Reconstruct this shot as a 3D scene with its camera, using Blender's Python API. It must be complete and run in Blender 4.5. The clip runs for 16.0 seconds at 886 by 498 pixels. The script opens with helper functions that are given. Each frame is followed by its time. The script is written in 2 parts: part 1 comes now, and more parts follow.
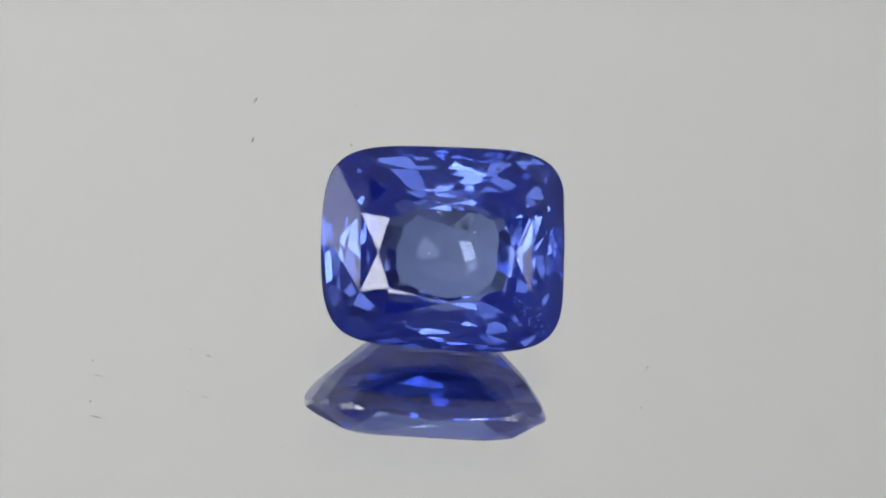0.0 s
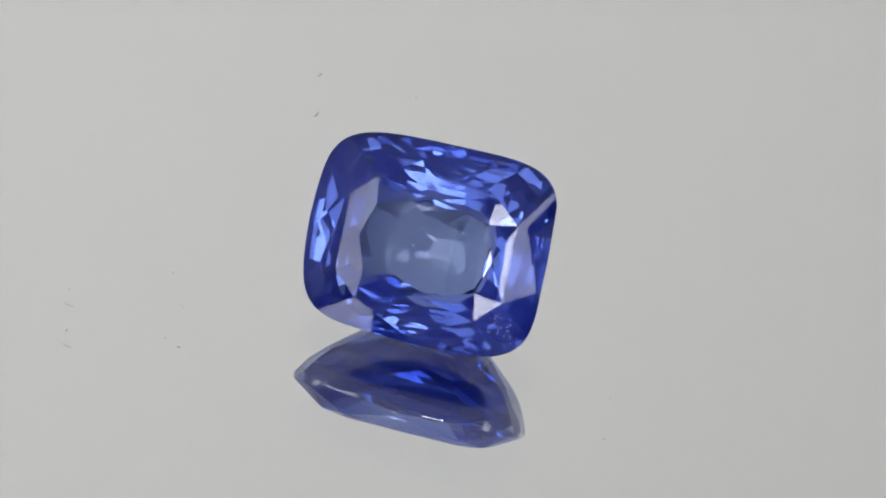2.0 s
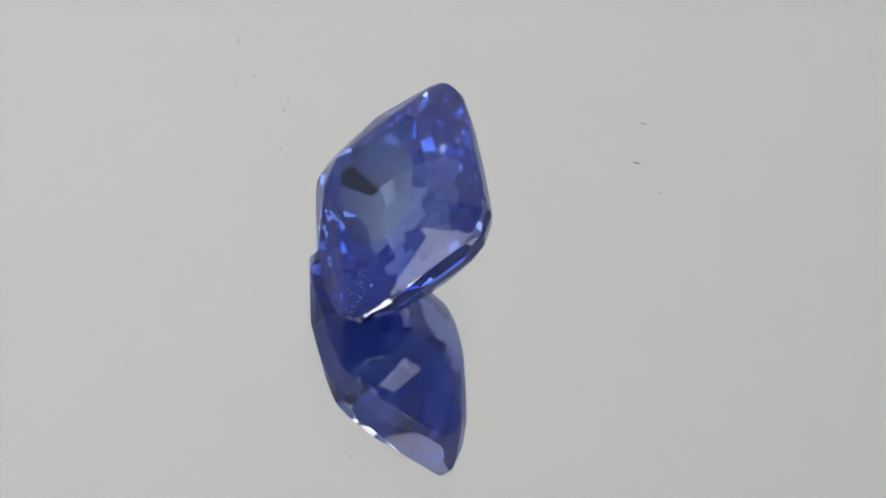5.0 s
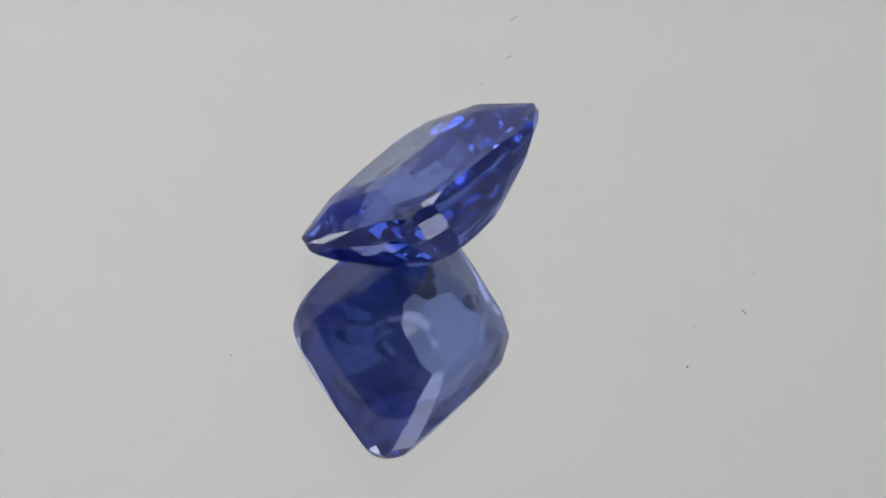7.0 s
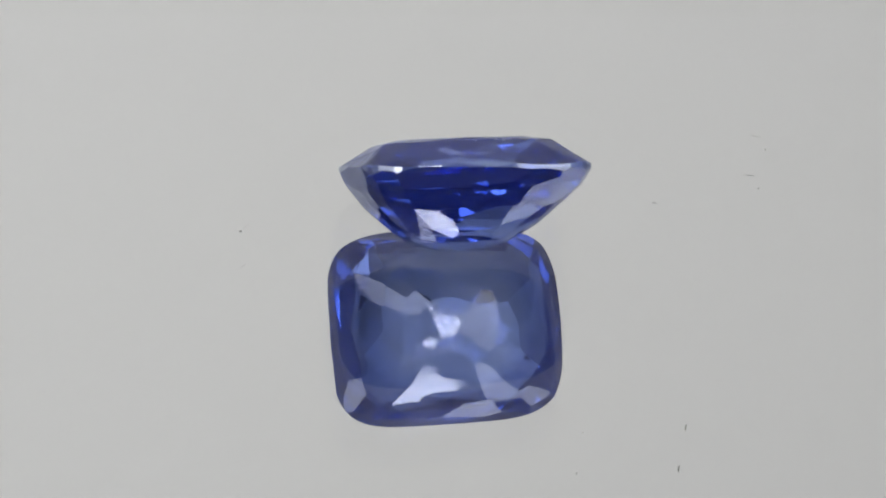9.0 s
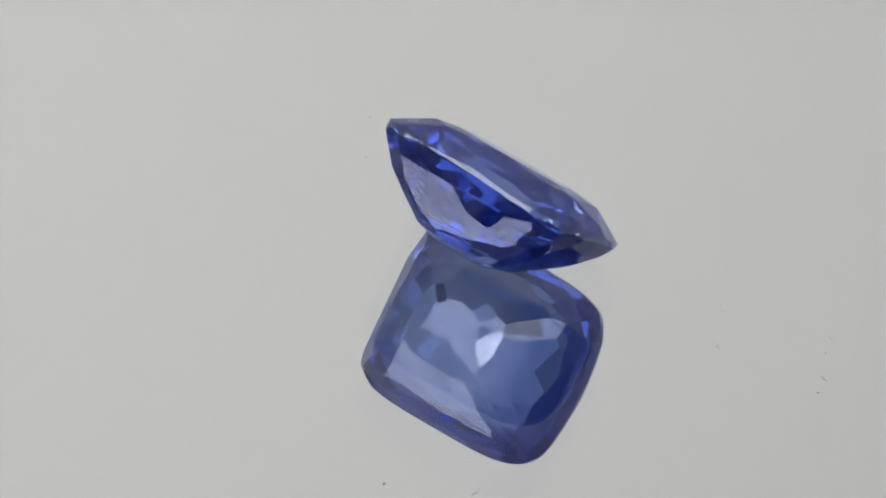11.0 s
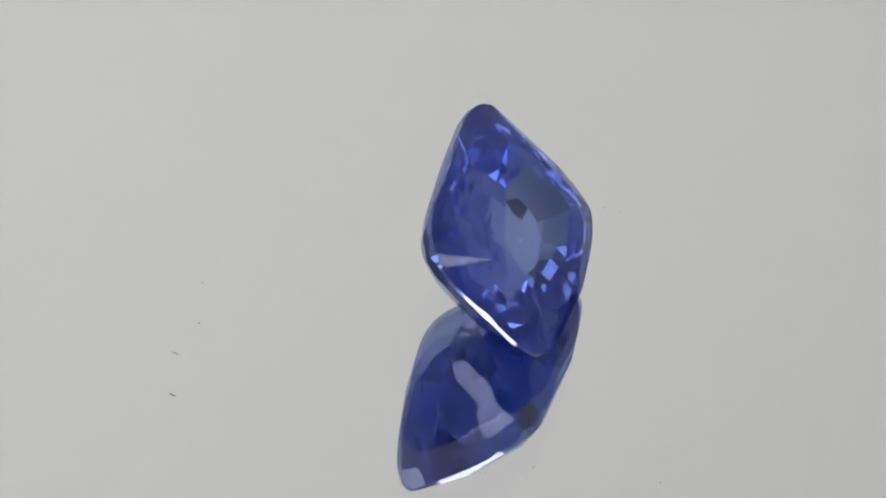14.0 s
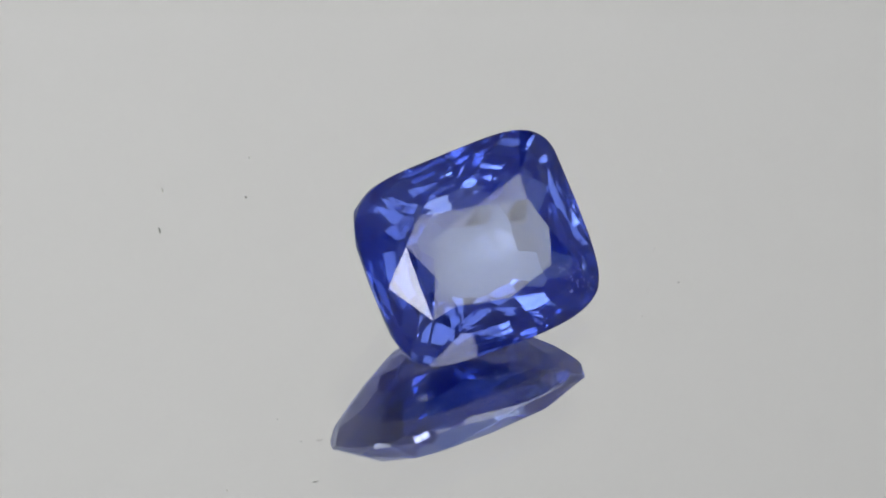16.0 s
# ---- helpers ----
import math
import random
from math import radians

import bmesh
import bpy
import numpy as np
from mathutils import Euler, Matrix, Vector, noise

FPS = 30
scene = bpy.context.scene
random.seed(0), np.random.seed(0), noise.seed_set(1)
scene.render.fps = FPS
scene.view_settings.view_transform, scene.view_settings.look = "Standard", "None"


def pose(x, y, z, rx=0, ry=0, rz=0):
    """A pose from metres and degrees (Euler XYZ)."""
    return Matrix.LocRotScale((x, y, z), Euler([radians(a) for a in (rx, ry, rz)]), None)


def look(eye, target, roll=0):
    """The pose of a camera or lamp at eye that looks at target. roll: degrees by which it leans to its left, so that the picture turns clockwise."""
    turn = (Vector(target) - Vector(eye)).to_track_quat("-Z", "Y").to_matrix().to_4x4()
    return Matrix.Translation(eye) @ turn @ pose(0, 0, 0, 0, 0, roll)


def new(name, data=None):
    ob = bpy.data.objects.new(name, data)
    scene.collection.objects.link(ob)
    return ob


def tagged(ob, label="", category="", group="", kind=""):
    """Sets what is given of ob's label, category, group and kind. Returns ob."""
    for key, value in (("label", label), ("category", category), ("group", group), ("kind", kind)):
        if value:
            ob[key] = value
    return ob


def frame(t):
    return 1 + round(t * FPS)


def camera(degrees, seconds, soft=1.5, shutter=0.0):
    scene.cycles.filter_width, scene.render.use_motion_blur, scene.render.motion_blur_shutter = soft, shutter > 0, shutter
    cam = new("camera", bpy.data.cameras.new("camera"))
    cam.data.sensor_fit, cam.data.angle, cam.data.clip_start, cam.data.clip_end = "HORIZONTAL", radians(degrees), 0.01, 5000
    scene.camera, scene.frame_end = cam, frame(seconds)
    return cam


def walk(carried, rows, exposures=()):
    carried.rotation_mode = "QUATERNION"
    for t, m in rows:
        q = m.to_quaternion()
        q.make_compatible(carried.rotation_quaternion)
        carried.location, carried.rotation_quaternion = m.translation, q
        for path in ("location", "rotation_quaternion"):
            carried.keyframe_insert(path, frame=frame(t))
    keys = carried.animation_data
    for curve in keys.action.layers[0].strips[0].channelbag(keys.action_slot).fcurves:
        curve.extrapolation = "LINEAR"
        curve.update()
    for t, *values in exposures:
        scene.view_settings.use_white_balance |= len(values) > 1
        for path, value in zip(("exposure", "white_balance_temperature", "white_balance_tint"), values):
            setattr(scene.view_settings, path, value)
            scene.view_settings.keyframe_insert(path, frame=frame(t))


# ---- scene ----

MM = 0.001


# ---- camera ----
def eye_pose():
    """The camera stands still and looks down at the mirror, leaning a little."""
    pitch, yaw, lean = -0.77519, 0.02134, 0.11882
    eye = Vector((2.6548, -141.9719, 140.1450)) * MM
    way = Vector((-math.sin(yaw) * math.cos(pitch), math.cos(yaw) * math.cos(pitch), math.sin(pitch)))
    return look(eye, eye + way, math.degrees(lean))


cam = camera(9.5930, 16.0, soft=1.8)
walk(cam, [(0.0, eye_pose()), (16.0, eye_pose())], exposures=[(0.0, 0.0), (16.0, 0.0)])

# ---- light ----
world = bpy.data.worlds.new("dim_room")
scene.world = world
world.use_nodes = True
world.node_tree.nodes["Background"].inputs[0].default_value = (0.05, 0.05, 0.055, 1)
world.node_tree.nodes["Background"].inputs[1].default_value = 1.5
RING_LAMP = 9.2
SIDE_LAMP = 2.8
# Strength of an added, unseen bar that makes crisp glints on the facets.
GLINT_STRENGTH = 3.0


def outside_lamp(place, aim, size, watts):
    """An unseen lamp added outside the light box to make its fabric glow."""
    data = bpy.data.lights.new("fabric_fill_light", "AREA")
    data.shape, data.size, data.energy, data.color = "SQUARE", size, watts, (0.985, 0.995, 0.975)
    lamp = new("fabric_fill_light", data)
    lamp.matrix_basis = look(place, aim)


outside_lamp((-0.52, -0.08, 0.30), (-0.26, -0.08, 0.28), 0.3, 0.8)
outside_lamp((0.52, -0.08, 0.30), (0.26, -0.08, 0.28), 0.3, 0.6)
outside_lamp((-0.18, 0.72, 0.26), (-0.11, 0.27, 0.2), 0.4, 2.8)
outside_lamp((0.0, 0.0, 0.9), (0.0, 0.0001, 0.44), 0.4, 0.8)


# ---- materials ----
def material(name):
    m = bpy.data.materials.new(name)
    m.use_nodes = True
    m.node_tree.nodes.clear()
    out = m.node_tree.nodes.new("ShaderNodeOutputMaterial")
    return m, m.node_tree.nodes, m.node_tree.links, out


def principled(name, colour, rough, metal=0.0, vary=0.06, scale=60.0, bump=0.0, bump_scale=900.0):
    """A plain surface with a broad and a fine variation of its colour and a fine relief."""
    m, n, l, out = material(name)
    b = n.new("ShaderNodeBsdfPrincipled")
    l.new(b.outputs[0], out.inputs[0])
    b.inputs["Roughness"].default_value, b.inputs["Metallic"].default_value = rough, metal
    where = n.new("ShaderNodeTexCoord")
    broad, fine = n.new("ShaderNodeTexNoise"), n.new("ShaderNodeTexNoise")
    broad.inputs["Scale"].default_value, fine.inputs["Scale"].default_value = scale * 0.15, scale * 4
    mix, ramp = n.new("ShaderNodeMix"), n.new("ShaderNodeMapRange")
    for tex in (broad, fine):
        l.new(where.outputs["Object"], tex.inputs["Vector"])
    add = n.new("ShaderNodeMath")
    add.operation = "MULTIPLY_ADD"
    l.new(fine.outputs[0], add.inputs[0])
    add.inputs[1].default_value = 0.4
    l.new(broad.outputs[0], add.inputs[2])
    ramp.inputs["From Min"].default_value, ramp.inputs["From Max"].default_value = 0.35, 1.05
    l.new(add.outputs[0], ramp.inputs["Value"])
    mix.data_type = "RGBA"
    mix.inputs[6].default_value = (*[c * (1 - vary) for c in colour], 1)
    mix.inputs[7].default_value = (*[min(1, c * (1 + vary)) for c in colour], 1)
    l.new(ramp.outputs[0], mix.inputs[0])
    l.new(mix.outputs[2], b.inputs["Base Color"])
    if bump:
        tex, bp = n.new("ShaderNodeTexNoise"), n.new("ShaderNodeBump")
        tex.inputs["Scale"].default_value = bump_scale
        l.new(where.outputs["Object"], tex.inputs["Vector"])
        l.new(tex.outputs[0], bp.inputs["Height"])
        bp.inputs["Strength"].default_value, bp.inputs["Distance"].default_value = bump, 0.0003
        l.new(bp.outputs[0], b.inputs["Normal"])
    return m


def clear(name, colour, ior, rough=0.0, pale=None, bump=0.0, silk=None, gloss=None, polish=0.0, scuff=0.0):
    """Clear cut stone or glass; pale: the lighter tint put in towards the stone's tip, in uneven zones, where light
    passes straight through;
    silk: the colour and share of the light that fine needles in the stone scatter; gloss: the tint of what its faces
    throw back;
    polish: the share of clean white shine on its outer skin, which grows towards grazing view;
    scuff: how rough the worn tip is."""
    m, n, l, out = material(name)
    b = n.new("ShaderNodeBsdfGlass")
    b.inputs["IOR"].default_value, b.inputs["Roughness"].default_value = ior, rough
    b.inputs["Color"].default_value = (*colour, 1)
    where, body, shiny = n.new("ShaderNodeTexCoord"), b, None
    if gloss:
        n.remove(b)
        b, shiny, amount, body = n.new("ShaderNodeBsdfRefraction"), n.new("ShaderNodeBsdfGlossy"), n.new("ShaderNodeFresnel"), n.new("ShaderNodeMixShader")
        b.inputs["IOR"].default_value, b.inputs["Roughness"].default_value, amount.inputs["IOR"].default_value = ior, rough, ior
        b.inputs["Color"].default_value, shiny.inputs["Color"].default_value = (*colour, 1), (*gloss, 1)
        shiny.inputs["Roughness"].default_value = rough
        l.new(amount.outputs[0], body.inputs[0])
        l.new(b.outputs[0], body.inputs[1])
        l.new(shiny.outputs[0], body.inputs[2])
    skin = None
    if polish:
        skin, slant, bend, share, over = n.new("ShaderNodeBsdfGlossy"), n.new("ShaderNodeLayerWeight"), n.new("ShaderNodeMath"), n.new("ShaderNodeMapRange"), n.new("ShaderNodeMixShader")
        skin.inputs["Roughness"].default_value = 0.0
        skin.inputs["Color"].default_value = (1, 1, 1, 1)
        slant.inputs["Blend"].default_value = 0.5
        bend.operation = "POWER"
        bend.inputs[1].default_value = 5.0
        l.new(slant.outputs["Facing"], bend.inputs[0])
        l.new(bend.outputs[0], share.inputs["Value"])
        share.inputs["To Min"].default_value, share.inputs["To Max"].default_value = polish, 0.6
        l.new(share.outputs[0], over.inputs[0])
        l.new(body.outputs[0], over.inputs[1])
        l.new(skin.outputs[0], over.inputs[2])
        body = over
    l.new(body.outputs[0], out.inputs[0])
    if silk:
        near, far, both, mix = n.new("ShaderNodeBsdfDiffuse"), n.new("ShaderNodeBsdfTranslucent"), n.new("ShaderNodeMixShader"), n.new("ShaderNodeMixShader")
        for k, d in enumerate((near, far)):
            d.inputs[0].default_value = (*silk[0], 1)
            l.new(d.outputs[0], both.inputs[k + 1])
        cloud, share = n.new("ShaderNodeTexNoise"), n.new("ShaderNodeMapRange")
        cloud.inputs["Scale"].default_value, cloud.inputs["Detail"].default_value = 420, 5
        l.new(where.outputs["Object"], cloud.inputs["Vector"])
        share.inputs["From Min"].default_value, share.inputs["From Max"].default_value = 0.3, 0.7
        share.inputs["To Min"].default_value, share.inputs["To Max"].default_value = silk[1] * 0.5, silk[1] * 1.5
        l.new(cloud.outputs[0], share.inputs["Value"])
        l.new(share.outputs[0], mix.inputs[0])
        l.new(body.outputs[0], mix.inputs[1])
        l.new(both.outputs[0], mix.inputs[2])
        l.new(mix.outputs[0], out.inputs[0])
    if pale:
        tex, mix, axes, depth, add = n.new("ShaderNodeTexNoise"), n.new("ShaderNodeMix"), n.new("ShaderNodeSeparateXYZ"), n.new("ShaderNodeMapRange"), n.new("ShaderNodeMath")
        tex.inputs["Scale"].default_value, tex.inputs["Detail"].default_value = 330, 3
        l.new(where.outputs["Object"], tex.inputs["Vector"])
        l.new(where.outputs["Object"], axes.inputs[0])
        depth.inputs["From Min"].default_value, depth.inputs["From Max"].default_value = -1.9 * MM, -2.7 * MM
        depth.inputs["To Min"].default_value, depth.inputs["To Max"].default_value = -0.3, 0.8
        depth.clamp = True
        l.new(axes.outputs[2], depth.inputs["Value"])
        add.operation, add.use_clamp = "MULTIPLY_ADD", True
        add.inputs[1].default_value = 0.3
        l.new(tex.outputs[0], add.inputs[0])
        l.new(depth.outputs[0], add.inputs[2])
        mix.data_type = "RGBA"
        mix.inputs[6].default_value, mix.inputs[7].default_value = (*colour, 1), (*pale, 1)
        l.new(add.outputs[0], mix.inputs[0])
        l.new(mix.outputs[2], b.inputs["Color"])
        worn = n.new("ShaderNodeMapRange")
        worn.inputs["To Min"].default_value, worn.inputs["To Max"].default_value = rough, scuff
        l.new(add.outputs[0], worn.inputs["Value"])
        for smooth in (b, shiny, skin):
            l.new(worn.outputs[0], smooth.inputs["Roughness"])
    if bump:
        tex, bp = n.new("ShaderNodeTexNoise"), n.new("ShaderNodeBump")
        tex.inputs["Scale"].default_value, tex.inputs["Detail"].default_value = 700, 4
        l.new(where.outputs["Object"], tex.inputs["Vector"])
        l.new(tex.outputs[0], bp.inputs["Height"])
        bp.inputs["Strength"].default_value, bp.inputs["Distance"].default_value = bump, 0.00002
        l.new(bp.outputs[0], b.inputs["Normal"])
        if shiny:
            l.new(bp.outputs[0], shiny.inputs["Normal"])
        if skin:
            l.new(bp.outputs[0], skin.inputs["Normal"])
    return m


def fabric(name, colour):
    """Thin white cloth that throws back half of the light and lets the other half through."""
    m, n, l, out = material(name)
    near, far, mix = n.new("ShaderNodeBsdfDiffuse"), n.new("ShaderNodeBsdfTranslucent"), n.new("ShaderNodeMixShader")
    where, weave, broad, tint = n.new("ShaderNodeTexCoord"), n.new("ShaderNodeTexNoise"), n.new("ShaderNodeTexNoise"), n.new("ShaderNodeMix")
    weave.inputs["Scale"].default_value, broad.inputs["Scale"].default_value = 900, 9
    add = n.new("ShaderNodeMath")
    add.operation = "MULTIPLY_ADD"
    add.inputs[1].default_value = 1.5
    for tex in (weave, broad):
        l.new(where.outputs["Object"], tex.inputs["Vector"])
    l.new(weave.outputs[0], add.inputs[0])
    l.new(broad.outputs[0], add.inputs[2])
    tint.data_type = "RGBA"
    tint.inputs[6].default_value = (*[c * 0.94 for c in colour], 1)
    tint.inputs[7].default_value = (*colour, 1)
    l.new(add.outputs[0], tint.inputs[0])
    for b in (near, far):
        l.new(tint.outputs[2], b.inputs[0])
    l.new(near.outputs[0], mix.inputs[1])
    l.new(far.outputs[0], mix.inputs[2])
    mix.inputs[0].default_value = 0.5
    l.new(mix.outputs[0], out.inputs[0])
    return m


def glowing(name, colour, strength):
    m, n, l, out = material(name)
    e = n.new("ShaderNodeEmission")
    e.inputs[0].default_value, e.inputs[1].default_value = (*colour, 1), strength
    l.new(e.outputs[0], out.inputs[0])
    return m


# Blue gained along the light's path is put into colour: crown pale, pavilion deep.
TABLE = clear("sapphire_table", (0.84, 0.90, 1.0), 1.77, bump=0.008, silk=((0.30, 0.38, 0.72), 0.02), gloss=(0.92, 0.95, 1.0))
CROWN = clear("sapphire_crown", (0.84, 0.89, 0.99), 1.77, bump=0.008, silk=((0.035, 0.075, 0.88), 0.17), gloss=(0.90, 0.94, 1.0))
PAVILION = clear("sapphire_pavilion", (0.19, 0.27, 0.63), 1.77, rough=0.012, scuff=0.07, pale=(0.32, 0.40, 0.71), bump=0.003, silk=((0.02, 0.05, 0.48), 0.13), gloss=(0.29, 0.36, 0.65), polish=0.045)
GIRDLE = clear("sapphire_girdle", (0.6, 0.68, 0.92), 1.77, rough=0.06, silk=((0.4, 0.48, 0.75), 0.15), gloss=(0.8, 0.88, 1.0), polish=0.06)
FEATHER = principled("feather_inclusion", (0.7, 0.75, 0.85), 0.3)
MIRROR_GLASS = clear("mirror_glass", (0.99, 0.99, 0.99), 1.5)
SILVER = principled("silver_backing", (0.93, 0.93, 0.93), 0.009, metal=1.0, vary=0.004, scale=100)
FABRIC = fabric("white_fabric", (0.84, 0.838, 0.835))
BLACK = principled("black_plastic", (0.02, 0.02, 0.02), 0.5, bump=0.2)
DARK_TABLE = principled("dark_laminate", (0.035, 0.035, 0.037), 0.45, vary=0.15, bump=0.15)
WHITE_PLASTIC = principled("white_plastic", (0.75, 0.75, 0.74), 0.4, bump=0.1)
DUST = principled("grey_dust", (0.40, 0.395, 0.38), 0.9, vary=0.3, scale=4000)
GLINT_GLOW = glowing("glint_diffuser", (1.0, 0.99, 0.97), GLINT_STRENGTH)
SIDE_GLOW = glowing("side_diffuser", (1.0, 0.995, 0.985), SIDE_LAMP)
RING_GLOW = glowing("ring_diffuser", (1.0, 0.985, 0.96), RING_LAMP)


# ---- building helpers ----
def part(name, bm, mat, parent=None, label=""):
    me = bpy.data.meshes.new(name)
    bm.normal_update()
    bm.to_mesh(me)
    bm.free()
    me.materials.append(mat)
    ob = new(name, me)
    ob.parent = parent
    return tagged(ob, label)


def box(bm, x0, y0, z0, x1, y1, z1, bevel=0.0):
    made = bmesh.ops.create_cube(bm, size=1.0, matrix=Matrix.Translation(((x0 + x1) / 2, (y0 + y1) / 2, (z0 + z1) / 2)) @ Matrix.Diagonal((x1 - x0, y1 - y0, z1 - z0, 1)))
    if bevel:
        edges = list({e for v in made["verts"] for e in v.link_edges})
        bmesh.ops.bevel(bm, geom=edges, offset=bevel, segments=2, affect="EDGES", profile=0.5)
    return bm


def lathe(bm, profile, steps=96):
    """A solid turned from (radius, height) pairs, bottom to top; open where the ends keep off the axis."""
    rings = []
    for r, z in profile:
        if r < 1e-9:
            rings.append([bm.verts.new((0, 0, z))])
        else:
            rings.append([bm.verts.new((r * math.cos(2 * math.pi * i / steps), r * math.sin(2 * math.pi * i / steps), z)) for i in range(steps)])
    for low, high in zip(rings, rings[1:]):
        for i in range(steps):
            j = (i + 1) % steps
            corners = [low[i % len(low)], low[j % len(low)], high[j % len(high)], high[i % len(high)]]
            face = list(dict.fromkeys(corners))
            if len(face) > 2:
                bm.faces.new(face)
    return bm


# ---- light box round the turntable ----
BENCH = -0.045


def sheet(bm, o, u, v):
    """A flat cloth panel from the corner o along u and v."""
    o, u, v = Vector(o), Vector(u), Vector(v)
    bm.faces.new([bm.verts.new(p) for p in (o, o + u, o + u + v, o + v)])
    return bm


def light_box():
    half, front, back, top = 0.26, -0.215, 0.27, 0.44
    w, d, h = 2 * half, back - front, top - BENCH
    for name, label, o, u, v in (
        ("wall_back", "white fabric back wall of the light box", (-half, back, BENCH), (w, 0, 0), (0, 0, h)),
        ("wall_left", "white fabric side wall of the light box", (-half, front, BENCH), (0, d, 0), (0, 0, h)),
        ("wall_right", "white fabric side wall of the light box", (half, front, BENCH), (0, d, 0), (0, 0, h)),
        ("ceiling", "white fabric top of the light box", (-half, front, top), (w, 0, 0), (0, d, 0)),
    ):
        tagged(part(name, sheet(bmesh.new(), o, u, v), FABRIC), label, kind="structure")
    bm, hx, z0, z1 = bmesh.new(), 0.05, 0.155, 0.262
    for x_0, x_1, z_0, z_1 in ((-half, -hx, BENCH, top), (hx, half, BENCH, top), (-hx, hx, BENCH, z0), (-hx, hx, z1, top)):
        sheet(bm, (x_0, front, z_0), (x_1 - x_0, 0, 0), (0, 0, z_1 - z_0))
    tagged(part("wall_front", bm, FABRIC), "white fabric front wall with an opening for the lens", kind="structure")
    tagged(part("floor", box(bmesh.new(), -0.6, -0.6, BENCH - 0.03, 0.6, 0.6, BENCH), DARK_TABLE), "dark grey table top under the light box", kind="structure")


def softbox(m, w, h, glow, label):
    lamp = new("softbox")
    lamp.matrix_basis = m
    part("housing", box(bmesh.new(), -w / 2 - 0.004, -h / 2 - 0.004, 0.0005, w / 2 + 0.004, h / 2 + 0.004, 0.018, 0.002), BLACK, lamp)
    part("diffuser", box(bmesh.new(), -w / 2, -h / 2, -0.0015, w / 2, h / 2, 0.0002), glow, lamp, "glowing white diffuser")
    return tagged(lamp, label, "studio lamp", "softboxes round the lens")


def around(azimuth, elevation, distance):
    a, e = radians(azimuth), radians(elevation)
    return Vector((math.sin(a) * math.cos(e), math.cos(a) * math.cos(e), math.sin(e))) * distance


def ring_lamp(m, inner, outer):
    """A ring of light round the lens, facing along its own -z."""
    lamp = new("ring_lamp")
    lamp.matrix_basis = m
    part("housing", lathe(bmesh.new(), [(inner - 0.003, 0.0), (inner - 0.003, 0.02), (outer + 0.003, 0.02), (outer + 0.003, 0.0), (outer + 0.0005, -0.001), (outer + 0.0005, 0.001), (inner - 0.0005, 0.001), (inner - 0.0005, -0.001), (inner - 0.003, 0.0)]), BLACK, lamp)
    part("diffuser", lathe(bmesh.new(), [(outer, 0.0006), (outer, -0.0008), (inner, -0.0008), (inner, 0.0006), (outer, 0.0006)]), RING_GLOW, lamp, "glowing white ring diffuser")
    return tagged(lamp, "black ring lamp with a glowing white diffuser", "studio lamp")


light_box()
ring_lamp(eye_pose() @ pose(0.010, -0.005, 0.004), 0.034, 0.0585)
for azimuth, wide in ((-140, 0.085), (-110, 0.10), (105, 0.075), (133, 0.062)):
    softbox(look(around(azimuth, 39, 0.225), (0, 0, 0.003)), wide, 0.12, SIDE_GLOW, "black softbox lamp with a glowing white diffuser")


def glint_bar(y):
    """A thin bar of light added under the box top to make small glints."""
    lamp = new("glint_bar")
    lamp.location = (0, y, 0.437)
    part("housing", box(bmesh.new(), -0.2, -0.01, -0.006, 0.2, 0.01, 0.002, 0.001), BLACK, lamp)
    part("diffuser", box(bmesh.new(), -0.195, -0.007, -0.008, 0.195, 0.007, -0.0055), GLINT_GLOW, lamp, "glowing white strip")
    tagged(lamp, "added thin black bar whose glowing strip makes small glints", "lamp bar")


def contrast_rods():
    """Dark rods added along the edges, unseen, to break up the stone's reflections."""
    holder = new("reflection_rods")
    half, front, back, top, r = 0.256, -0.211, 0.266, 0.436, 0.004
    corners = [(x, y) for x in (-half, half) for y in (front, back)]
    for x, y in corners:
        part("rod", box(bmesh.new(), x - r, y - r, BENCH, x + r, y + r, top + r, 0.001), BLACK, holder)
    for y in (front, back):
        part("rod", box(bmesh.new(), -half + r, y - r, top - r, half - r, y + r, top + r, 0.001), BLACK, holder)
    for x in (-half, half):
        part("rod", box(bmesh.new(), x - r, front + r, top - r, x + r, back - r, top + r, 0.001), BLACK, holder)
    tagged(holder, "added black rods that put dark lines in the stone's reflections", "frame")


glint_bar(-0.17)
contrast_rods()


# ---- turntable and mirror ----
def turntable():
    base = new("turntable")
    base.location = (0, 0, BENCH)
    part("base", lathe(bmesh.new(), [(0, 0), (0.058, 0), (0.06, 0.002), (0.06, 0.018), (0.058, 0.02), (0, 0.02)]), WHITE_PLASTIC, base)
    platter = part("platter", lathe(bmesh.new(), [(0, 0), (0.07, 0), (0.072, 0.002), (0.072, 0.0205), (0.071, 0.0217), (0, 0.0217)]), BLACK, base, "black round platter")
    platter.location = (0, 0, 0.021)
    tagged(base, "white motor turntable with a black platter on the light box floor", "turntable")
    return platter


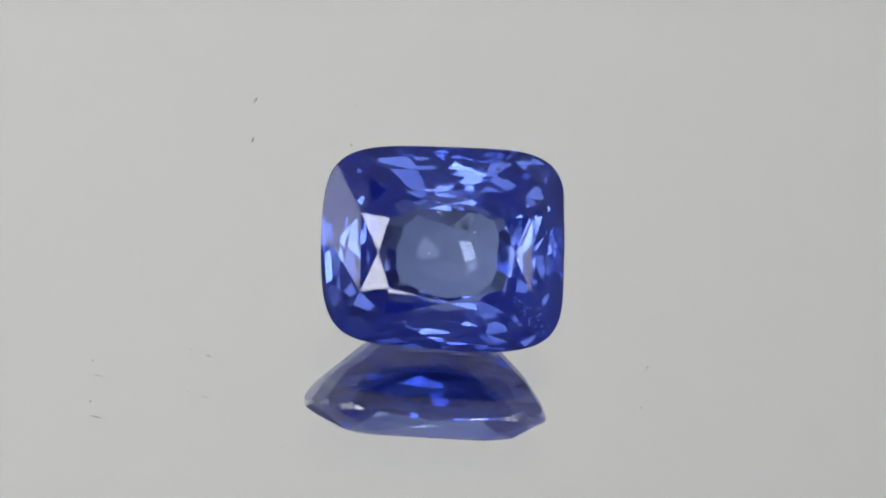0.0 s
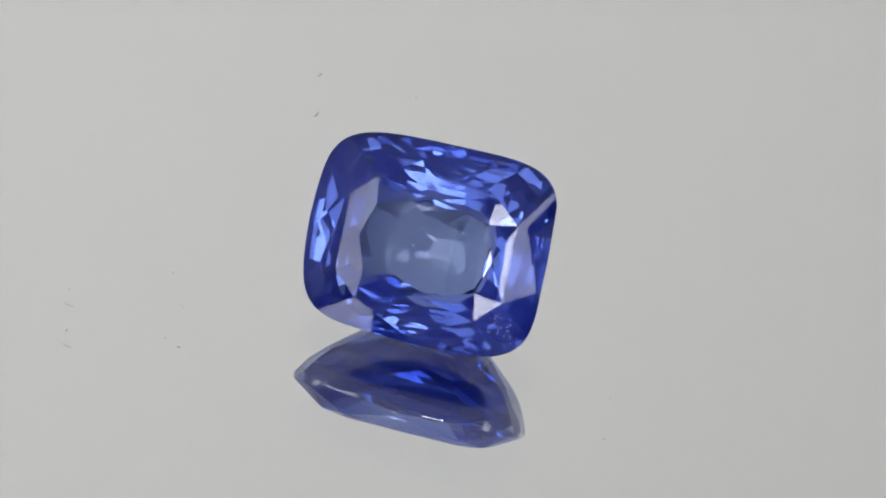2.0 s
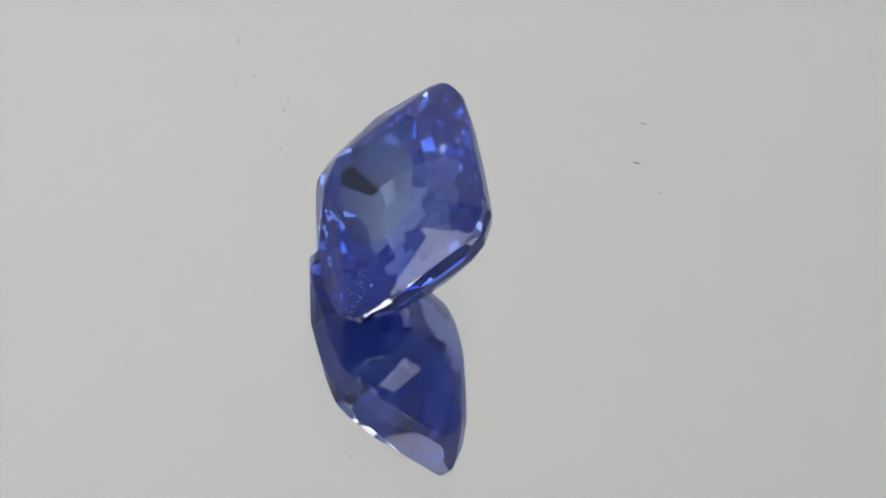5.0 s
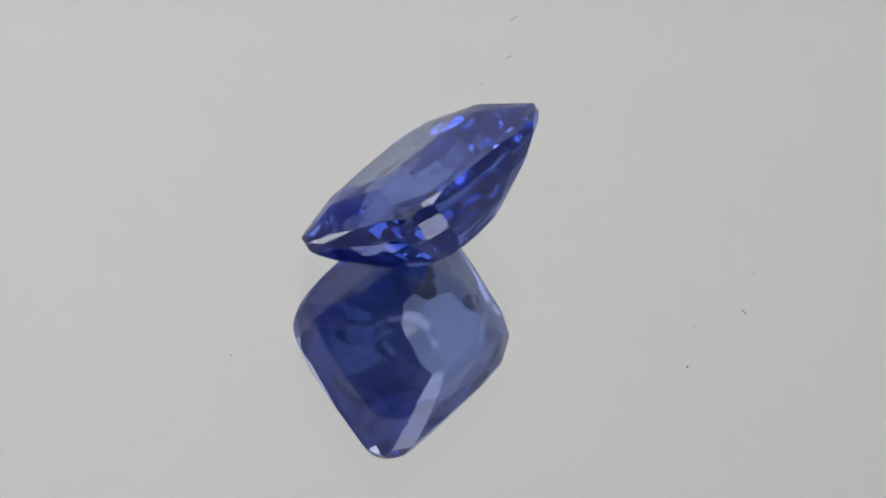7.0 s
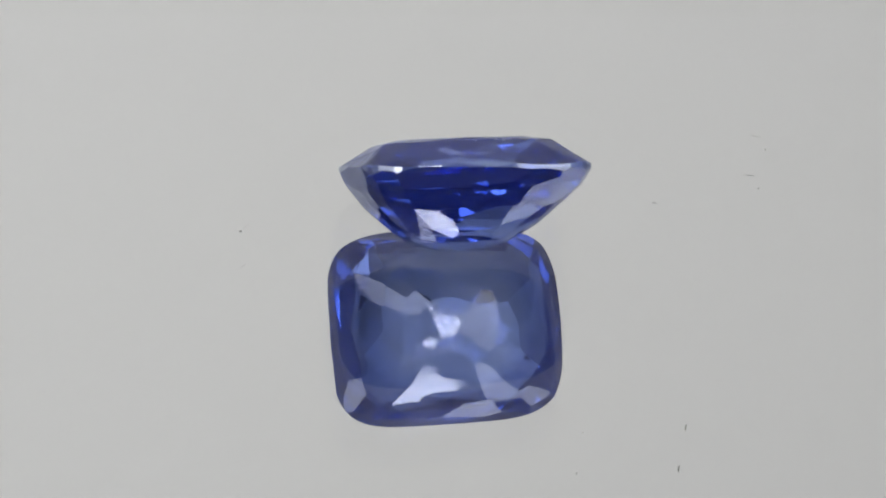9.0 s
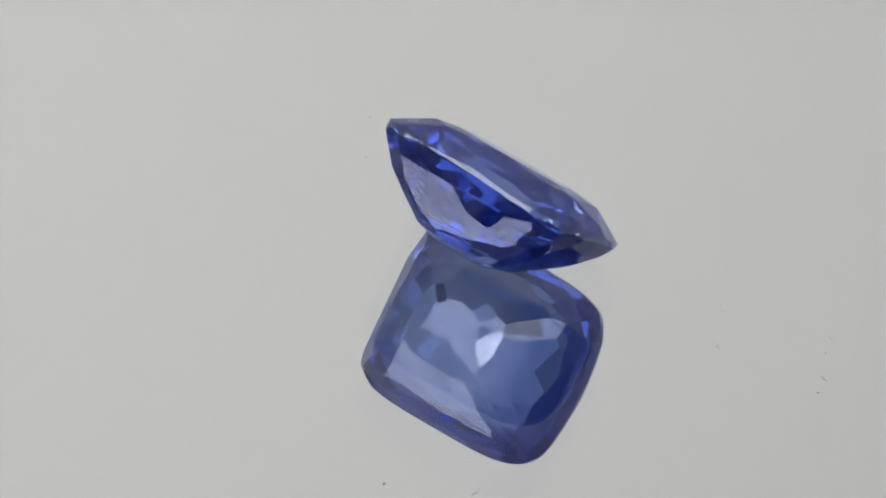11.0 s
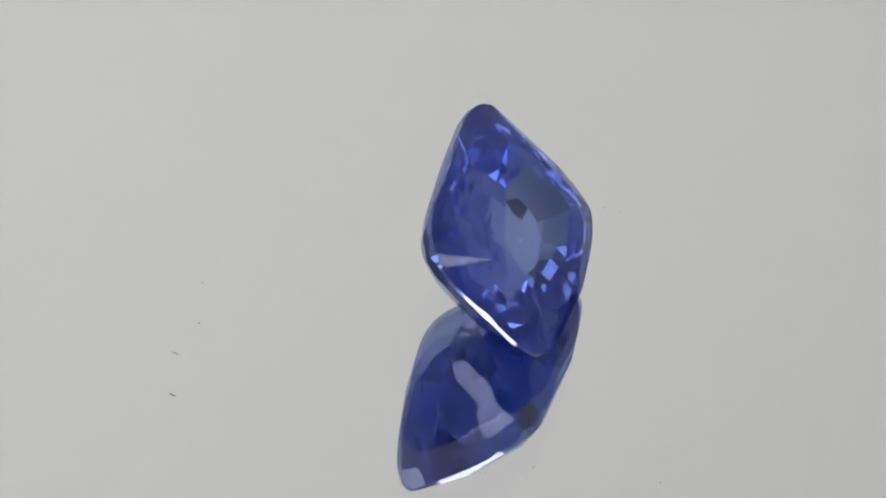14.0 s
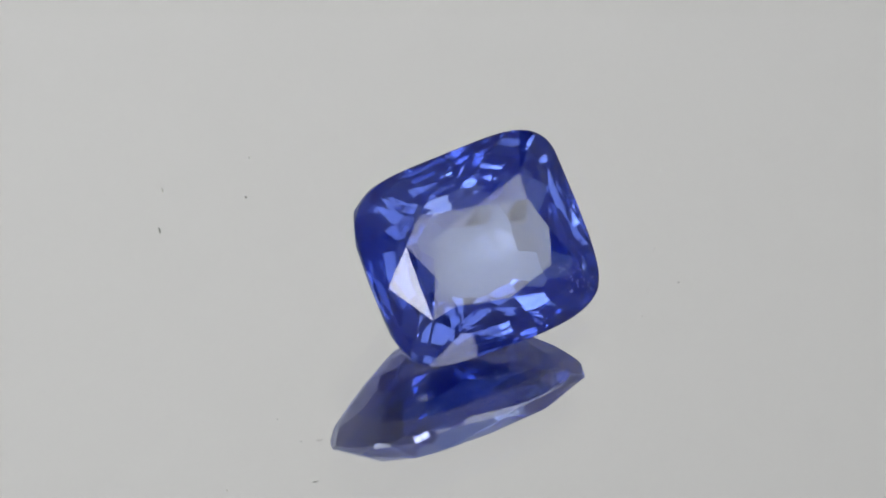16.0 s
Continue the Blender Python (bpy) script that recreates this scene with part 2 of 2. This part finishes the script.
def mirror_plate():
    """A round mirror of two millimetre glass, silvered beneath."""
    plate = new("mirror_plate")
    r, t = 0.075, 0.002
    part("glass", lathe(bmesh.new(), [(r, -t), (r, -0.0002), (r - 0.0002, 0), (0, 0)], 128), MIRROR_GLASS, plate, "clear glass layer of the mirror")
    part("silver_backing", lathe(bmesh.new(), [(0, -t - 0.0003), (r, -t - 0.0003), (r, -t), (0, -t)], 128), SILVER, plate, "silvered mirror backing")
    return tagged(plate, "round glass mirror silvered beneath, dusty, on the turntable", "mirror")


platter, plate = turntable(), mirror_plate()


# ---- the stone ----
LONG, SHORT, SQUARE = 4.5, 3.7464, 4.491
WAVES = ((-0.0068, -0.0003), (-0.0001, -0.0098), (-0.0123, 0.0039), (0.004, 0.0079))
GIRDLE_HALF = 0.10
DEPTH = 3.376
OFF = (0.258, -0.2)


def rim(u, k=1.0, square=SQUARE):
    """The stone's cushion outline, a little uneven, at the angle u."""
    c, s = math.cos(u), math.sin(u)
    r = (abs(c) ** square + abs(s) ** square) ** (-1 / square)
    r *= 1 + sum(a * math.cos((i + 1) * u) + b * math.sin((i + 1) * u) for i, (a, b) in enumerate(WAVES))
    return Vector((LONG * k * c * r, SHORT * k * s * r))


def rim_height(u):
    return -0.0047 * math.cos(2 * u) + 0.0292 * math.cos(4 * u) + 0.0739 * math.cos(u) + -0.1402 * math.sin(u)


def cut(bm, point, normal):
    """Grinds a flat facet: takes away what lies beyond the plane."""
    geom = bm.verts[:] + bm.edges[:] + bm.faces[:]
    made = bmesh.ops.bisect_plane(bm, geom=geom, dist=1e-6, plane_co=point, plane_no=normal, clear_outer=True)
    edges = [e for e in made["geom_cut"] if isinstance(e, bmesh.types.BMEdge)]
    if len(edges) > 2:
        bmesh.ops.contextual_create(bm, geom=edges)


def girdle_plane(m, u0, u1):
    """Three points of the facet that falls from m and just touches the girdle between the angles u0 and u1."""
    d = rim(u1) - rim(u0)
    n = Vector((d.y, -d.x)).normalized()
    touch = max((rim(u0 + (u1 - u0) * i / 24) for i in range(25)), key=lambda p: p.dot(n))
    foot = Vector((*touch, rim_height((u0 + u1) / 2) + GIRDLE_HALF - 0.06))
    return m, foot, foot + Vector((-n.y, n.x, 0))


def facet_at(point, normal):
    """Three points of the facet through a point, square to a normal."""
    a = normal.orthogonal()
    return point, point + a, point + normal.cross(a)


LIFT = {0: -0.02, 4: 0.10, 8: 0.12, 12: 0.10}  # how far the main facets end above the girdle


def crown_planes():
    ox, oy = 0.004, -0.2
    tmx, tcx, tcy, tmy = 2.526, 2.113, 1.294, 1.818
    mxx, mxy, myx, myy = 3.17, 1.449, 2.247, 2.305
    top, mid = 1.003, 0.855
    t = [Vector((x + ox, y + oy, top)) for x, y in ((tmx, 0), (tcx, tcy), (0, tmy), (-tcx, tcy), (-tmx, 0), (-tcx, -tcy), (0, -tmy), (tcx, -tcy))]
    m = [Vector((x + ox, y + oy, mid)) for x, y in ((mxx, mxy), (myx, myy), (-myx, myy), (-mxx, mxy), (-mxx, -mxy), (-myx, -myy), (myx, -myy), (mxx, -mxy))]
    at = [radians(a) for a in (0, 15, 45, 66, 90, 114, 135, 156, 180, 204, 225, 246, 270, 294, 315, 336)]
    g = [Vector((*rim(u), rim_height(u) + GIRDLE_HALF + LIFT.get(i, 0.0))) for i, u in enumerate(at)]
    yield t[0], t[2], t[5]
    for i in range(8):
        j, k = (i + 1) % 8, i - 1
        yield t[i], m[i], t[j]
        yield t[i], m[k], m[i]
        yield m[k], g[2 * i], m[i]
        after = (2 * i + 2) % 16
        side, corner = (2 * i, after) if i % 2 == 0 else (after, 2 * i)
        bend = at[2 * i + 1]
        if i == 0:
            yield facet_at(Vector((3.88, -0.05, 0.49)), Vector((0.585, 0.05, 0.81)))
            yield facet_at(m[0], Vector((0.459, 0.158, 0.874)))
            continue
        yield m[i], Vector((*rim(at[side]), rim_height(at[side]) + GIRDLE_HALF + 0.05)), Vector((*rim(bend), rim_height(bend) + GIRDLE_HALF - 0.08))
        if i % 2 == 0:
            yield girdle_plane(m[i], bend, at[corner])
        else:
            yield girdle_plane(m[i], at[corner], bend)


# depth, size across, how far the outline rounds off, and how much narrower it gets lengthwise
RINGS = ((0.0, 1.0, 0.0, 1.0), (0.20, 0.935, 0.0, 0.99), (0.45, 0.785, 0.7, 0.985), (0.70, 0.58, 1.4, 0.985), (0.85, 0.425, 1.7, 0.97), (0.92, 0.26, 1.9, 0.98), (0.943, 0.12, 2.1, 1.0))


def columns(count):
    """The angles that part the girdle into columns of even width, from the middle of one long side."""
    fine = [math.pi / 2 + 2 * math.pi * i / 1440 for i in range(1441)]
    way = [0.0]
    for u0, u1 in zip(fine, fine[1:]):
        way.append(way[-1] + (rim(u1) - rim(u0)).length)
    return [fine[min(range(1441), key=lambda i: abs(way[i] - way[-1] * k / count))] for k in range(count + 1)]


GRIT = (137, 867, 305, 198, 587, 785, 362, 378, 810, 930, 239, 39, 538, 66, 180, 89, 352, 705, 522, 185)  # how unevenly each column of steps was ground


def pavilion_planes():
    edges = columns(20)
    for (u0, u1), grit in zip(zip(edges, edges[1:]), GRIT):
        rnd = random.Random(grit)
        some = [u0 + (u1 - u0) * i / 16 for i in range(17)]
        wide = [u0 - 0.9 + (u1 - u0 + 1.8) * i / 120 for i in range(121)]
        rows = []
        for depth, k, round_off, narrow in RINGS:
            square = max(2.0, SQUARE - round_off)
            at_angle = lambda u, k=k, square=square, depth=depth, narrow=narrow: Vector((rim(u, k, square).x * narrow + OFF[0] * depth, rim(u, k, square).y + OFF[1] * depth))
            height = lambda u, depth=depth: (rim_height(u) - GIRDLE_HALF) * (1 - depth) - DEPTH * depth
            rows.append((at_angle, height, at_angle(u1) - at_angle(u0)))
        for (low_at, low_z, low_way), (deep_at, deep_z, deep_way) in zip(rows, rows[1:]):
            d = low_way.normalized() + deep_way.normalized()
            n = Vector((d.y, -d.x)).normalized()
            p0, p1 = (max((f(u) for u in wide), key=lambda p: p.dot(n)).dot(n) for f in (low_at, deep_at))
            z0, z1 = (sum(f(u) for u in some) / 17 for f in (low_z, deep_z))
            middle = (low_at((u0 + u1) / 2) + deep_at((u0 + u1) / 2)) / 2
            foot = middle + n * ((p0 + p1) / 2 - middle.dot(n))
            slope = Vector((z0 - z1, p1 - p0)).normalized()
            way = Vector((n.x * slope.x, n.y * slope.x, slope.y)) + Vector([rnd.gauss(0, 0.026) for _ in range(3)])
            yield Vector((*foot, (z0 + z1) / 2)), way.normalized()


def stone():
    bm = bmesh.new()
    outline = [rim(2 * math.pi * i / 112) for i in range(112)]
    low, high = [bm.verts.new((p.x, p.y, -5)) for p in outline], [bm.verts.new((p.x, p.y, 2)) for p in outline]
    bm.faces.new(low[::-1])
    bm.faces.new(high)
    for i in range(112):
        bm.faces.new((low[i], low[(i + 1) % 112], high[(i + 1) % 112], high[i]))
    for a, b, c in crown_planes():
        n = (b - a).cross(c - a).normalized()
        cut(bm, a, n if n.z > 0 else -n)
    for p, n in pavilion_planes():
        cut(bm, p, n)
    cut(bm, Vector((0, 0, -0.948 * DEPTH)), Vector((0.03, -0.02, -1)).normalized())
    bmesh.ops.remove_doubles(bm, verts=bm.verts[:], dist=0.002)
    bmesh.ops.recalc_face_normals(bm, faces=bm.faces[:])
    bm.normal_update()
    return bm


def pick(bm, test):
    """A copy of those faces of a mesh that pass the test."""
    some = bm.copy()
    some.normal_update()
    bmesh.ops.delete(some, geom=[f for f in some.faces if not test(f)], context="FACES")
    return some


TILT = Euler((0.79649, -0.03123, 0.13458)).to_matrix().to_4x4()
SPOT = Vector((-0.2563, -2.2626, 0))


def flake(bm, x, y, z, long, wide, thick):
    m = pose(x * MM, y * MM, z * MM, random.uniform(-40, 40), random.uniform(-40, 40), random.uniform(0, 180))
    made = bmesh.ops.create_icosphere(bm, subdivisions=1, radius=MM, matrix=m @ Matrix.Diagonal((long, wide, thick, 1)))
    for v in made["verts"]:
        v.co += Vector([random.gauss(0, 0.15 * wide * MM) for _ in range(3)])


def needle(bm, start, end, radius):
    """A thin straight crystal from start to end."""
    a, b = Vector(start) * MM, Vector(end) * MM
    turn = (b - a).to_track_quat("Z", "Y").to_matrix().to_4x4()
    bmesh.ops.create_cone(bm, cap_ends=True, segments=6, radius1=radius * MM, radius2=radius * 0.4 * MM, depth=(b - a).length, matrix=Matrix.Translation((a + b) / 2) @ turn)


def feathers():
    """A curved trail of fine crystals and a few flat feathers under one corner of the crown."""
    bm, rnd = bmesh.new(), random.Random(4)
    for i in range(46):
        f = rnd.random()
        x, y = 2.5 + 1.05 * f + 0.35 * math.sin(3 * f), -1.85 - 1.2 * f
        r = rnd.uniform(0.012, 0.03)
        flake(bm, x + rnd.gauss(0, 0.13), y + rnd.gauss(0, 0.13), 0.12 - 0.12 * f + rnd.gauss(0, 0.07), r * rnd.uniform(1, 2), r, r * 0.5)
    for x, y, z, long in ((2.9, -2.35, 0.1, 0.11), (3.1, -2.65, 0.05, 0.15), (2.75, -2.7, 0.05, 0.1), (3.45, -2.55, 0.0, 0.07), (-0.6, -0.2, -0.8, 0.05), (1.1, 0.6, -1.1, 0.06)):
        flake(bm, x, y, z, long, 0.03, 0.006)
    needle(bm, (2.187, 2.428, -1.865), (1.815, 2.411, -1.96), 0.012)
    needle(bm, (1.815, 2.411, -1.96), (1.983, 2.151, -2.126), 0.010)
    needle(bm, (0.52, 2.2, -2.22), (0.2, 2.22, -2.2), 0.010)
    needle(bm, (0.5, 1.75, -2.52), (0.12, 1.78, -2.5), 0.012)
    return bm


def surface_specks():
    bm = bmesh.new()
    for x, y, z, r in ((3.25, -0.45, 0.815, 0.02), (3.36, -0.62, 0.75, 0.014), (3.21, -0.79, 0.835, 0.016), (3.37, -1.03, 0.745, 0.012), (-0.27, 0.53, 1.003, 0.018), (-0.4, 0.4, 1.003, 0.012), (0.29, 0.29, 1.003, 0.012), (-0.48, 0.26, 1.003, 0.01)):
        flake(bm, x, y, z, r * 1.5, r, r * 0.5)
    return bm


def sapphire():
    gem = new("sapphire")
    bm = stone()
    lowest = min((TILT @ v.co).z for v in bm.verts)
    bmesh.ops.scale(bm, vec=(MM, MM, MM), verts=bm.verts[:])
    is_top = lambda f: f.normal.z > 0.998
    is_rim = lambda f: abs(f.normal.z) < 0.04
    part("table_facet", pick(bm, is_top), TABLE, gem, "flat blue table facet, tinted pale to let light through")
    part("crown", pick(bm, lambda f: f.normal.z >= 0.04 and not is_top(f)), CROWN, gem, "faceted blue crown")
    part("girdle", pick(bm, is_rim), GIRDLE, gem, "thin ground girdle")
    part("pavilion", pick(bm, lambda f: f.normal.z <= -0.04), PAVILION, gem, "step-cut blue pavilion, tinted deep for long light paths")
    bm.free()
    tagged(part("feather_inclusion", feathers(), FEATHER, gem, "fine pale feathers and crystals near one corner"), kind="stuff")
    tagged(part("surface_speck", surface_specks(), DUST, gem, "tiny dark specks on the facets"), kind="stuff")
    place = Matrix.Translation((SPOT - Vector((0, 0, lowest))) * MM) @ TILT
    gem.matrix_basis = place
    tagged(gem, "cushion-cut blue sapphire lying tilted on a mirror", "gemstone")
    return gem, place


gem, gem_place = sapphire()


# ---- dust on the mirror ----
def speck(x, y, size, label, tall=0.5):
    bm = bmesh.new()
    bmesh.ops.create_icosphere(bm, subdivisions=2, radius=1)
    for v in bm.verts:
        k = 1 + 0.45 * noise.noise(v.co * 1.3 + Vector((x, y, 0)))
        v.co = Vector((v.co.x * k * size, v.co.y * k * size * 0.7, (v.co.z * k + 1) * size * tall * 0.5)) * MM
    low = min(v.co.z for v in bm.verts)
    for v in bm.verts:
        v.co.z -= low
    ob = part("dust_speck", bm, DUST)
    tagged(ob, label, "dust", "dust on the mirror")
    return ob, pose(x * MM, y * MM, 0, 0, 0, 137 * x)


def fibre(x0, y0, x1, y1, radius, label, bend=0.1):
    """A fine hair that lies bent on the glass; the thinnest stand for faint scratches."""
    bm, last = bmesh.new(), None
    a, b = Vector((x0, y0, 0)), Vector((x1, y1, 0))
    mid, side = (a + b) / 2, Vector((a.y - b.y, b.x - a.x, 0))
    for i in range(13):
        f = i / 12
        c = (a + (b - a) * f + side * bend * math.sin(math.pi * f) + side * 0.03 * math.sin(9 * f) - mid) * MM
        r = radius * MM * (0.5 + math.sin(math.pi * f) * 0.5)
        across = side.normalized() * r
        ring = [bm.verts.new(c + across * math.cos(k * math.pi / 3) + Vector((0, 0, r * (1 + math.sin(k * math.pi / 3))))) for k in range(6)]
        if last:
            for k in range(6):
                bm.faces.new((last[k], last[(k + 1) % 6], ring[(k + 1) % 6], ring[k]))
        last = ring
    ob = part("fibre", bm, DUST)
    tagged(ob, label, "fibre", "dust on the mirror")
    return ob, Matrix.Translation(mid * MM)


dust = []
for x, y, size, tall in ((-4.6, 8.27, 0.055, 0.3), (7.8, -3.78, 0.05, 0.3), (5.66, -4.87, 0.04, 0.3), (-5.13, -10.33, 0.045, 0.3),
                         (-7.24, -7.37, 0.035, 0.3), (-12.55, -7.25, 0.05, 0.3), (10.0, 1.89, 0.04, 0.3), (-9.38, -4.7, 0.04, 0.3), (-7.12, -9.36, 0.03, 0.3)):
    dust.append(speck(x, y, size, "tiny grey dust speck lying on the mirror", tall))
# The last two rows are faint scratches, built as very thin threads.
for x0, y0, x1, y1, r, bend in ((7.6, -2.05, 7.9, -1.75, 0.009, 0.05), (-8.45, 7.98, -8.51, 7.66, 0.032, 0.12), (-8.25, -6.22, -8.5, -6.17, 0.02, 0.2), (-9.0, -6.05, -9.1, -6.0, 0.02, 0.1), (-12.0, -7.98, -12.42, -7.93, 0.018, 0.1), (-4.4, -1.1, -5.8, -1.85, 0.0022, 0.06), (-7.04, -2.07, -8.28, -2.27, 0.0022, 0.05)):
    dust.append(fibre(x0, y0, x1, y1, r, "short dark fibre lying on the mirror" if r > 0.01 else "hair-thin pale line on the mirror", bend))


# ---- what turns ----
def turned(t):
    """Degrees by which the turntable has turned at t seconds: at rest at first, then at an even pace."""
    keys = ((0.0, 0.0), (1.24, 0.0), (1.5, -3.3), (2.0, -14.9), (4.0, -59.7), (6.5, -116.0), (9.0, -172.2), (11.5, -228.2), (13.5, -272.8), (16.0, -328.0))
    for (t0, a0), (t1, a1) in zip(keys, keys[1:]):
        if t <= t1:
            return a0 + (a1 - a0) * (t - t0) / (t1 - t0)
    return keys[-1][1]


def motions():
    times = [0.0, 1.2, 1.3, 1.4, 1.5, 1.75] + [2.0 + 0.5 * i for i in range(29)]
    spin = [(t, pose(0, 0, 0, 0, 0, turned(t))) for t in times]
    walk(platter, [(t, Matrix.Translation((0, 0, 0.021)) @ m) for t, m in spin])
    walk(plate, spin)
    walk(gem, [(t, m @ gem_place) for t, m in spin])
    for ob, place in dust:
        walk(ob, [(t, m @ place) for t, m in spin])


motions()
